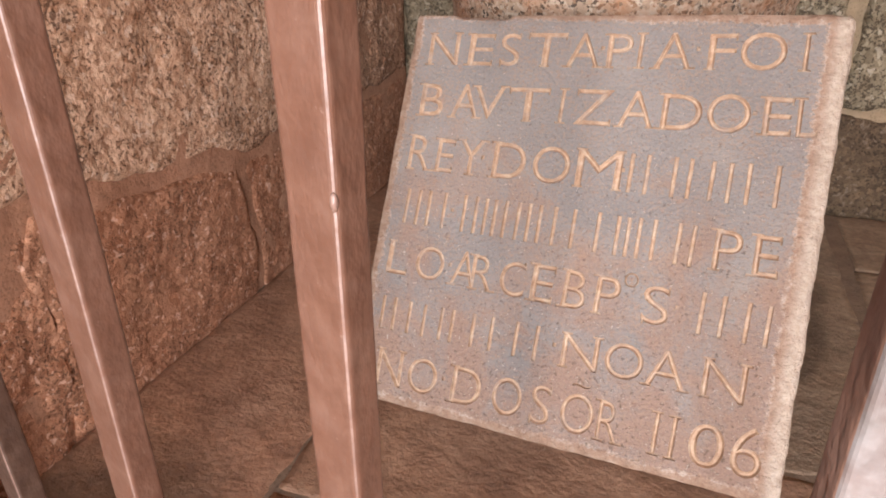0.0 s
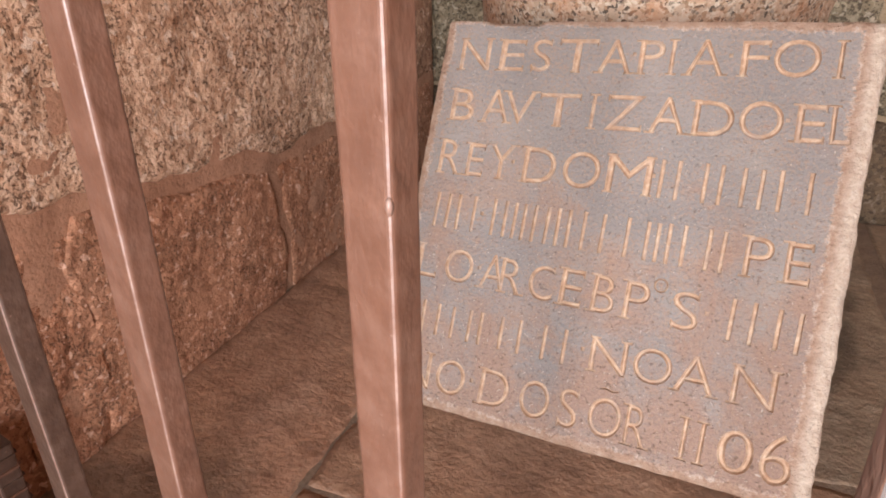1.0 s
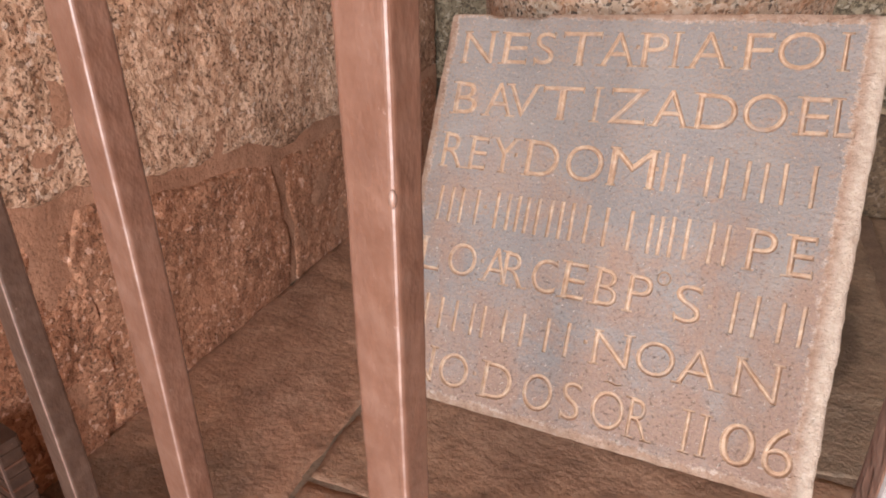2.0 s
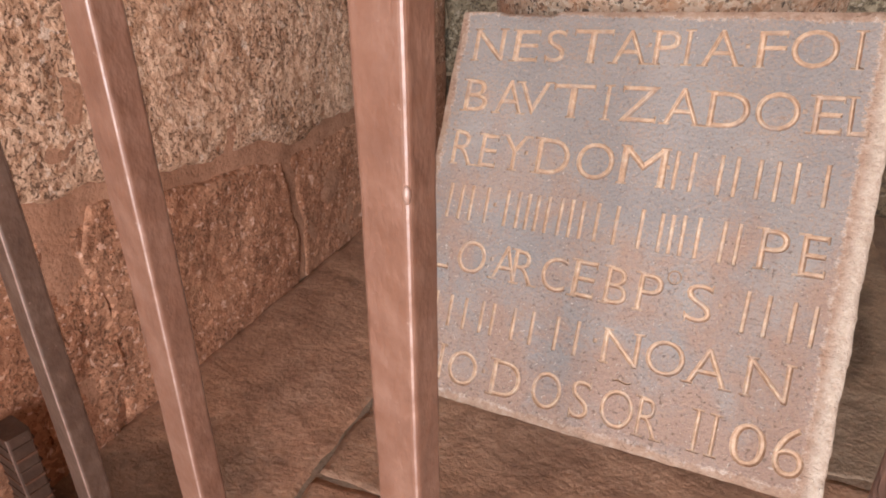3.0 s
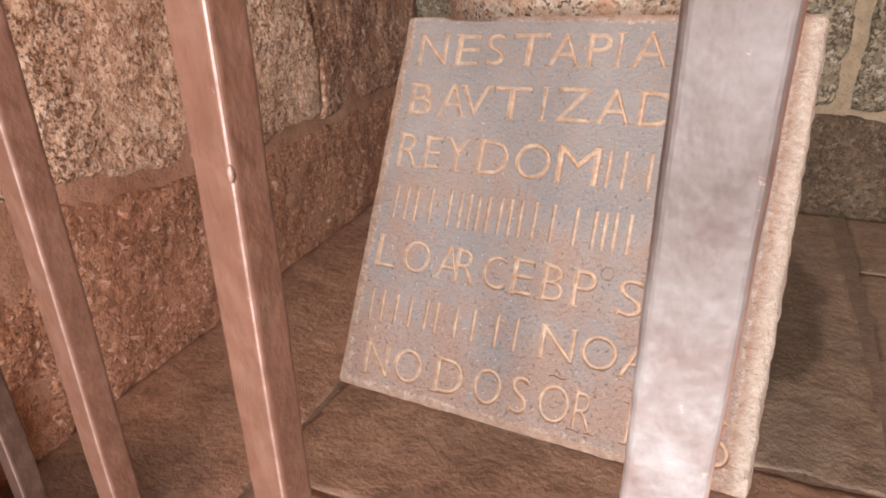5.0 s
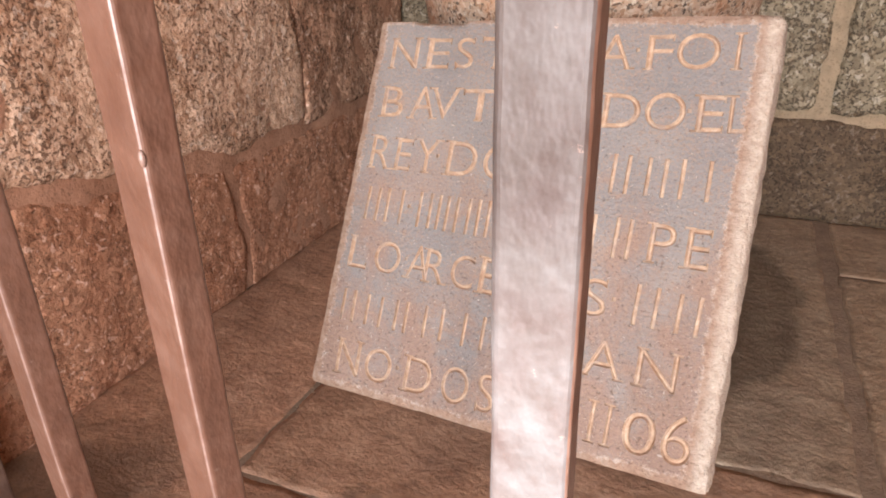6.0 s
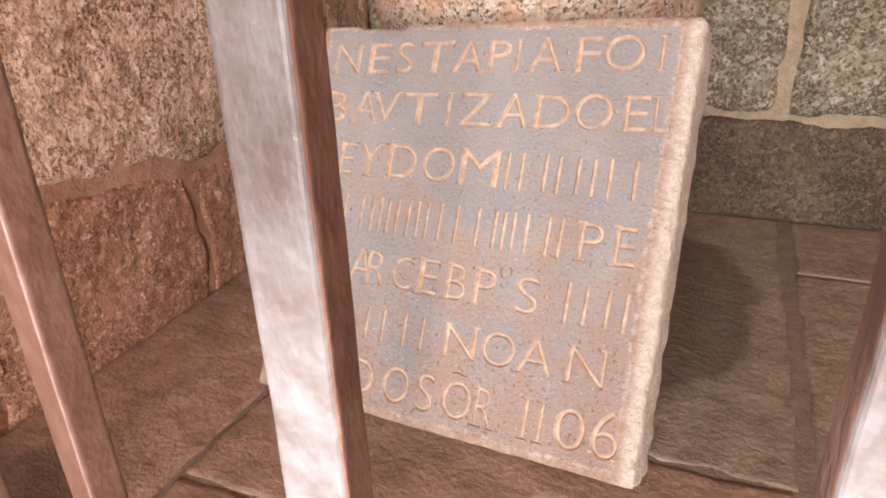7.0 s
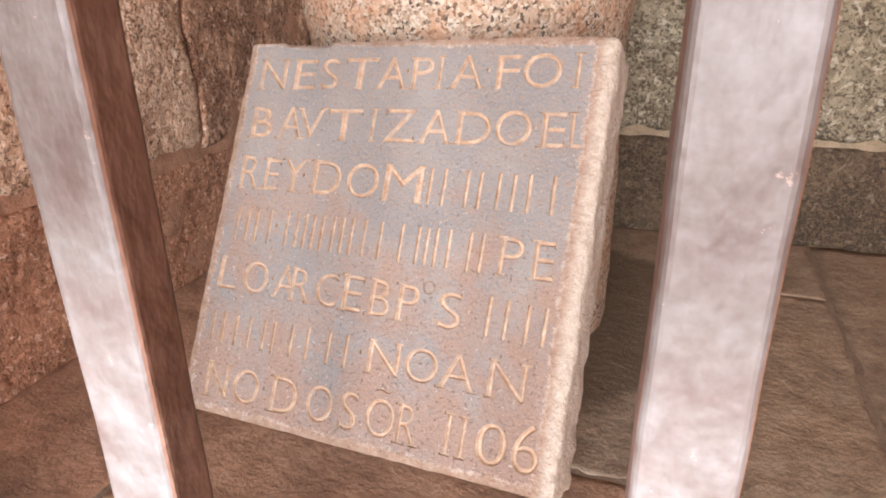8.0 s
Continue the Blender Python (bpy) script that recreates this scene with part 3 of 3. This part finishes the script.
def inscription():
    bm = bmesh.new()

    def lay(co, faces, turn):
        vs = [bm.verts.new((turn @ Vector((*c, 1)))[:3]) for c in co]
        for f in faces:
            if len(set(f)) > 2:
                try:
                    bm.faces.new([vs[i] for i in f])
                except ValueError:
                    pass

    def bar(x0, x1, y0, y1, turn, lean=0.0, taper=0.0004):
        mid = (x0 + x1) / 2
        co = [(x + (math.copysign(taper, mid - x) if z < 0 else 0.0) + (lean if y == y1 else 0), y, z) for x in (x0, x1) for y in (y0, y1) for z in (-CUT * 0.94, 0.0041)]
        lay(co, [(0, 1, 3, 2), (4, 6, 7, 5), (0, 4, 5, 1), (2, 3, 7, 6), (0, 2, 6, 4), (1, 5, 7, 3)], turn)

    into = Matrix.Rotation(-ROLL, 4, "Z") @ Matrix.Translation((-MID_U, -MID_V, 0))
    for (ua, va), (ub, vb), high, text in LINES:
        words = text.split()
        tilt = math.atan2(vb - va, ub - ua)
        for sign, a, b in zip(words[::3], words[1::3], words[2::3]):
            x0, x1 = int(a) / 1000, int(b) / 1000
            mid = (x0 + x1) / 2
            foot = va + (vb - va) * (mid - ua) / (ub - ua)
            h = high * random.uniform(0.97, 1.03)
            turn = into @ Matrix.Translation((mid, foot, 0)) @ Matrix.Rotation(tilt + random.uniform(-0.015, 0.015), 4, "Z")
            w = (x1 - x0) / 2
            if sign == "#":
                s = 0.0062
                for at in ((-0.62, 0.62) if w > 0.007 else (0.0,)):
                    bar(at * w - s / 2, at * w + s / 2, 0, h, turn, 0.0, s * 0.2)
            elif sign == ".":
                bar(-0.0025, 0.0025, h * 0.5, h * 0.5 + 0.005, turn)
            elif sign == "o":
                lay(*glyph("O", -w, w, h * 0.82, h * 1.2), turn)
            elif sign == "~":
                lay(*glyph("O", -w, w, 0, h), turn)
                lay(*glyph("~", -w * 0.55, w * 0.55, h * 1.14, h * 1.24), turn)
            elif sign == "6":
                lay(*glyph("6", -w, w * 0.9, 0, h * 1.22), turn)
            else:
                thin = 0.0029 if sign in "I1" else w
                lay(*glyph("I" if sign == "1" else sign, -thin, thin, 0, h), turn)
                for level, spots in zip((0.0, h), SERIFS.get(sign, ((), ()))):
                    for at in spots:
                        x = -w + 2 * w * at
                        y = level - (0.0022 if level else 0.0)
                        bar(x - 0.0068, x + 0.0068, y, y + 0.0026, turn)
                for at, head in ARMS.get(sign, ()):
                    x = -w + 2 * w * at
                    bar(x - 0.0013, x + 0.0013, h * 0.8 if head else 0.0, h if head else h * 0.2, turn)
    bmesh.ops.remove_doubles(bm, verts=bm.verts, dist=0.00002)
    bmesh.ops.recalc_face_normals(bm, faces=bm.faces)
    return bm


def inscribed_slab():
    body = mesh_object("memorial_tablet", slab_body(), [SLAB_FACE, GROOVE])
    cutter = mesh_object("cutter", inscription(), [SLAB_FACE, GROOVE], smooth=False)
    for p in cutter.data.polygons:
        p.material_index = 1
    cut = body.modifiers.new("cut", "BOOLEAN")
    cut.operation, cut.object, cut.solver, cut.use_self = "DIFFERENCE", cutter, "EXACT", True
    bpy.context.view_layer.update()
    me = bpy.data.meshes.new_from_object(body.evaluated_get(bpy.context.evaluated_depsgraph_get()))
    bpy.data.objects.remove(cutter)
    bpy.data.objects.remove(body)
    pieces = {"block": [], "inscribed_face": [], "letter": []}
    for p in me.polygons:
        at = "letter" if p.material_index == 1 else "inscribed_face" if p.center.z > -0.0016 and p.normal.z > 0.9 else "block"
        pieces[at].append(tuple(p.vertices))
    co = [v.co.copy() for v in me.vertices]

    def cut_out(name, faces, material, parent, label=""):
        bm, own = bmesh.new(), {}
        for f in faces:
            for k in f:
                if k not in own:
                    own[k] = bm.verts.new(co[k])
            vs = [own[k] for k in f]
            if len(set(f)) > 2 and not bm.faces.get(vs):
                bm.faces.new(vs)
        return mesh_object(name, bm, material, parent, label, name != "letter")

    body = cut_out("memorial_tablet", pieces["block"], SLAB_FACE, None)
    body.matrix_world = SLAB_POSE

    def islands(faces):
        """Groups of faces that hang together."""
        root = {}

        def find(k):
            while root.setdefault(k, k) != k:
                root[k] = root[root[k]]
                k = root[k]
            return k

        for f in faces:
            for k in f[1:]:
                root[find(k)] = find(f[0])
        groups = {}
        for f in faces:
            groups.setdefault(find(f[0]), []).append(f)
        return sorted(groups.values(), key=len, reverse=True)

    plain = islands(pieces["inscribed_face"])
    face = cut_out("inscribed_face", plain[0], SLAB_FACE, body, "dressed blue-grey face with rusty stains")
    for faces in plain[1:]:
        cut_out("letter_counter", faces, SLAB_FACE, face)
    for faces in islands(pieces["letter"]):
        cut_out("letter", faces, GROOVE, face)
    return tagged(body, "grey stone tablet with carved ochre capital letters, leaning on the pedestal", "tablet")


inscribed_slab()


# ---- iron grille ----
GX, GY = Vector((0.9816, -0.1911, 0)), Vector((0.1911, 0.9816, 0))
BAR, DEEP = 0.0275, 0.0215


def bar_mesh(length, seed, glare_front=False):
    """A hand-straightened square bar with softened edges; its front right edge at the origin."""
    bm, rows = bmesh.new(), []
    b, n = 0.003, int(length / 0.01)
    outline = []
    for cx, cy, start in ((-b, b, -90), (-b, DEEP - b, 0), (-BAR + b, DEEP - b, 90), (-BAR + b, b, 180)):
        outline += [(cx + b * math.cos(radians(start + a)), cy + b * math.sin(radians(start + a))) for a in (0, 22.5, 45, 67.5, 90)]
    for j in range(n + 1):
        z = length * j / n
        p = Vector((seed * 3.1, 0.0, z * 5))
        sx, sy = 0.0014 * noise.noise(p), 0.0014 * noise.noise(p + Vector((7, 7, 0)))
        fat = 1 + 0.02 * noise.noise(p * 3) + 0.022 * noise.noise(p * 9)
        rows.append([bm.verts.new(((x + BAR / 2) * fat - BAR / 2 + sx, (y - DEEP / 2) * fat + DEEP / 2 + sy, z)) for x, y in outline])
    for a, c in zip(rows, rows[1:]):
        for i in range(20):
            # front facets take the glare colour, one facet per corner the painted highlight
            bm.faces.new((a[i], a[(i + 1) % 20], c[(i + 1) % 20], c[i])).material_index = 2 if glare_front and i in (0, 1, 16, 17, 18, 19) else int(i % 5 == 1)
    bm.faces.new(rows[-1])
    bm.faces.new(rows[0][::-1])
    return bm


def grille():
    root = tagged(new("iron_grille"), "brown painted iron grille of square upright bars", "grille")
    base = Vector((0.084, 0.172, 0))
    root.matrix_world = Matrix.Translation(base) @ Matrix((GX, GY, Vector((0, 0, 1)))).transposed().to_4x4()
    bend = radians(14.0)
    for i, x in enumerate((-0.705, -0.509, -0.317, -0.121, 0.084, 0.262, 0.455, 0.652, 0.849)):
        b = part("bar", bar_mesh(1.24 if i else 0.15, i + 1.0, x > 0), [IRON_DARK if i < 2 else IRON, IRON_EDGE, IRON_GLARE], root, "greyer front that stands for the glare on the paint" if x > 0 else "short ribbed stump in the darker paint" if i == 0 else "paint made darker to stand for weaker light" if i == 1 else "", smooth=False)
        if i == 0:
            # the stout stump of the end post by the wall, ribbed above its foot
            b.matrix_basis = Matrix.Translation((-0.784, 0.004, 0.0)) @ Matrix.Diagonal((1.55, 1.3, 1.0, 1.0))
            for k in range(6):
                bm = bmesh.new()
                box(bm, -BAR - 0.0012, 0.0012, -0.0012, DEEP + 0.0012, 0.045 + k * 0.017, 0.054 + k * 0.017)
                bmesh.ops.bevel(bm, geom=bm.edges[:], offset=0.003, segments=2, affect="EDGES")
                part("rib", bm, IRON_DARK if k % 2 else IRON, b, "rib of the stump, every second one paler", smooth=False)
        elif x < 0.0:
            b.location = ((x - 0.084) / GX.x, 0, 0.0)
        else:
            # past this bar the grille turns and runs along the room
            b.matrix_basis = Matrix.Rotation(bend, 4, "Z") @ Matrix.Translation((x - 0.084, 0, 0))
        if i == 3:
            bm = bmesh.new()
            bmesh.ops.create_icosphere(bm, subdivisions=2, radius=0.0022)
            for v in bm.verts:
                v.co = Vector((v.co.x * 0.8, v.co.y * 0.8, v.co.z * 2.0)) + Vector((-0.0012, 0.001, 0.573))
            part("weld_bead", bm, IRON_EDGE, b)
    for z, h in ((0.0, 0.03), (1.18, 0.03)):
        bm = bmesh.new()
        box(bm, -0.845, -0.006, -0.003, DEEP + 0.003, z, z + h)
        bmesh.ops.bevel(bm, geom=bm.edges[:], offset=0.003, segments=2, affect="EDGES")
        part("rail", bm, IRON, root, smooth=False)
        bm = bmesh.new()
        box(bm, -0.03, 0.80, -0.003, DEEP + 0.003, z + 0.0005, z + h + 0.0005)
        bmesh.ops.bevel(bm, geom=bm.edges[:], offset=0.003, segments=2, affect="EDGES")
        part("rail", bm, IRON, root, smooth=False).matrix_basis = Matrix.Rotation(bend, 4, "Z")
    return root


grille()


# ---- wall stones, last ----
def on_left(s, z, out):
    return (LEFT + out, s, z)


def on_back(s, z, out):
    return (s, BACK - out, z)


def on_floor(s, z, out):
    return (s, z, out)


def bed(y):
    return 0.266 + 0.086 * max(0.0, min(1.0, (1.0 - y) / 0.55)) + 0.004 * math.sin(y * 23)


def left_wall():
    part("mortar_bed", sheet(lambda s, z, o: (LEFT - 0.002 + o, s, z), -0.6, BACK, -0.01, 0.9, 0.02, 0.006, 3.0), MORTAR, wall_left)
    part("mortar_fill", sheet(lambda s, z, o: (LEFT + 0.002 + o, s, z), 0.405, 0.535, -0.01, 0.322, 0.006, 0.011, 6.0), RUSTY, wall_left)
    stones = [
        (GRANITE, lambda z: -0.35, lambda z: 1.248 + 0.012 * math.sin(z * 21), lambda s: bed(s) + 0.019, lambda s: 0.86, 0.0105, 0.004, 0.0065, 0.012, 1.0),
        # joint added here so the far end can carry the shaded colour
        (BROWN_SHADED, lambda z: 1.251 + 0.012 * math.sin(z * 21), lambda z: BACK, lambda s: bed(s) + 0.017, lambda s: 0.86, 0.0105, 0.003, 0.0065, 0.008, 12.0),
        (GRANITE, lambda z: -0.35, lambda z: BACK, lambda s: 0.88, lambda s: 1.4, 0.03, 0.004, 0.006, 0.012, 9.0),
        (RUSTY, lambda z: 0.512 + 0.12 * max(0.0, z - 0.1) + 0.014 * math.sin(z * 40), lambda z: 0.979 + 0.012 * math.sin(z * 17), lambda s: -0.01, lambda s: bed(s) - 0.004, 0.0075, 0.003, 0.0045, 0.009, 2.0),
        (RUSTY, lambda z: 0.995 + 0.012 * math.sin(z * 17), lambda z: BACK, lambda s: -0.01, lambda s: bed(s) - 0.003, 0.0085, 0.001, 0.0045, 0.008, 4.0),
        (RUSTY, lambda z: -0.35, lambda z: 0.435 + 0.012 * math.sin(z * 30), lambda s: -0.01, lambda s: bed(s) - 0.006, 0.012, 0.003, 0.007, 0.012, 6.0),
    ]
    for i, (m, s0, s1, z0, z1, step, bulge, rough, worn, seed) in enumerate(stones):
        part("stone_block", block(on_left, s0, s1, z0, z1, step, bulge, rough, worn, seed), m, wall_left)


def back_wall():
    part("mortar_bed", sheet(lambda s, z, o: (s, BACK + 0.006 - o, z), LEFT, 1.4, -0.01, 0.95, 0.025, 0.004, 5.0), PALE_MORTAR, wall_back)
    for i, (m, s0, s1, z0, z1) in enumerate((
            (GREY, LEFT, 0.305, 0.262, 0.82), (GREY, 0.337, 1.05, 0.262, 0.82), (GREY, 1.08, 1.7, 0.262, 0.82),
            (GREY, LEFT, 0.05, 0.845, 1.4), (GREY, 0.08, 0.75, 0.845, 1.4), (GREY, 0.78, 1.7, 0.845, 1.4),
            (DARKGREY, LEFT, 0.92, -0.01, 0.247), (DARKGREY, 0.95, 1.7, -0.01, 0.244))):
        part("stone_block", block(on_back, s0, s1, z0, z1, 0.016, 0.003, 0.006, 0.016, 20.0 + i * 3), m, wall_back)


def paving():
    j = 0.007
    cuts = [
        (LEFT, -0.437, -0.2, 1.756), (-0.429, 0.345 - j, 0.54, 0.782), (-0.427, 0.356 - j, 0.79, 1.756),
        (0.368 + j, 0.574, 0.25, 1.449), (0.582, 1.25, 0.25, 1.756), (0.375 + j, 0.574, 1.456, 1.756),
        (-0.429, -0.02, -0.2, 0.532), (-0.012, 0.36, -0.2, 0.532), (0.375, 1.25, -0.2, 0.243),
    ]
    for i, (x0, x1, y0, y1) in enumerate(cuts):
        near = y1 > 0.3 and x1 < 1.0
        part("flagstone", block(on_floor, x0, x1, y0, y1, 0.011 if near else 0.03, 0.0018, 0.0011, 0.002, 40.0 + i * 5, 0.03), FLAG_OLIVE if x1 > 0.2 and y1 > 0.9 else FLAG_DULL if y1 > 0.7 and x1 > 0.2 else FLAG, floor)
    for y0 in (-2.2, -1.6, -1.0):
        for x0 in (-0.745, 0.0, 0.75, 1.5):
            part("flagstone", block(on_floor, x0 + j, x0 + 0.75 - j, y0 + j, y0 + (0.8 if y0 > -1.1 else 0.6) - j, 0.08, 0.006, 0.003, 0.006, x0 + y0 * 3, 0.03), FLAG, floor)
    for y0 in (-0.2, 0.78):
        for x0 in (1.26,):
            part("flagstone", block(on_floor, x0 + j, x0 + 0.87 - j, y0 + j, y0 + 0.97 - j, 0.08, 0.006, 0.003, 0.006, x0 + y0 * 3, 0.03), FLAG, floor)


left_wall()
back_wall()
paving()


# ---- crumbs of stone on the floor, last ----
def crumbs():
    bm = bmesh.new()
    rng = random.Random(7)
    spots = [(rng.gauss(-0.40, 0.05), rng.gauss(0.70, 0.02)) for _ in range(34)]
    spots += [(-0.722 + abs(rng.gauss(0, 0.015)), rng.uniform(0.5, 1.3)) for _ in range(14)]
    spots += [(rng.uniform(-0.3, 0.2), rng.gauss(0.76, 0.015)) for _ in range(26)]
    for x, y in spots:
        r = rng.uniform(0.0006, 0.0017)
        made = bmesh.ops.create_icosphere(bm, subdivisions=1, radius=r)["verts"]
        turn = Euler((rng.random() * 6, rng.random() * 6, rng.random() * 6)).to_matrix()
        for v in made:
            v.co = turn @ Vector((v.co.x * 1.4, v.co.y, v.co.z * 0.7)) * rng.uniform(0.8, 1.2) + Vector((x, y, 0.0005 + r * 0.5))
    ob = mesh_object("stone_crumbs", bm, PALE_MORTAR, smooth=False)
    return tagged(ob, "pale crumbs of stone and mortar on the flagstones", "crumbs", kind="stuff")


crumbs()
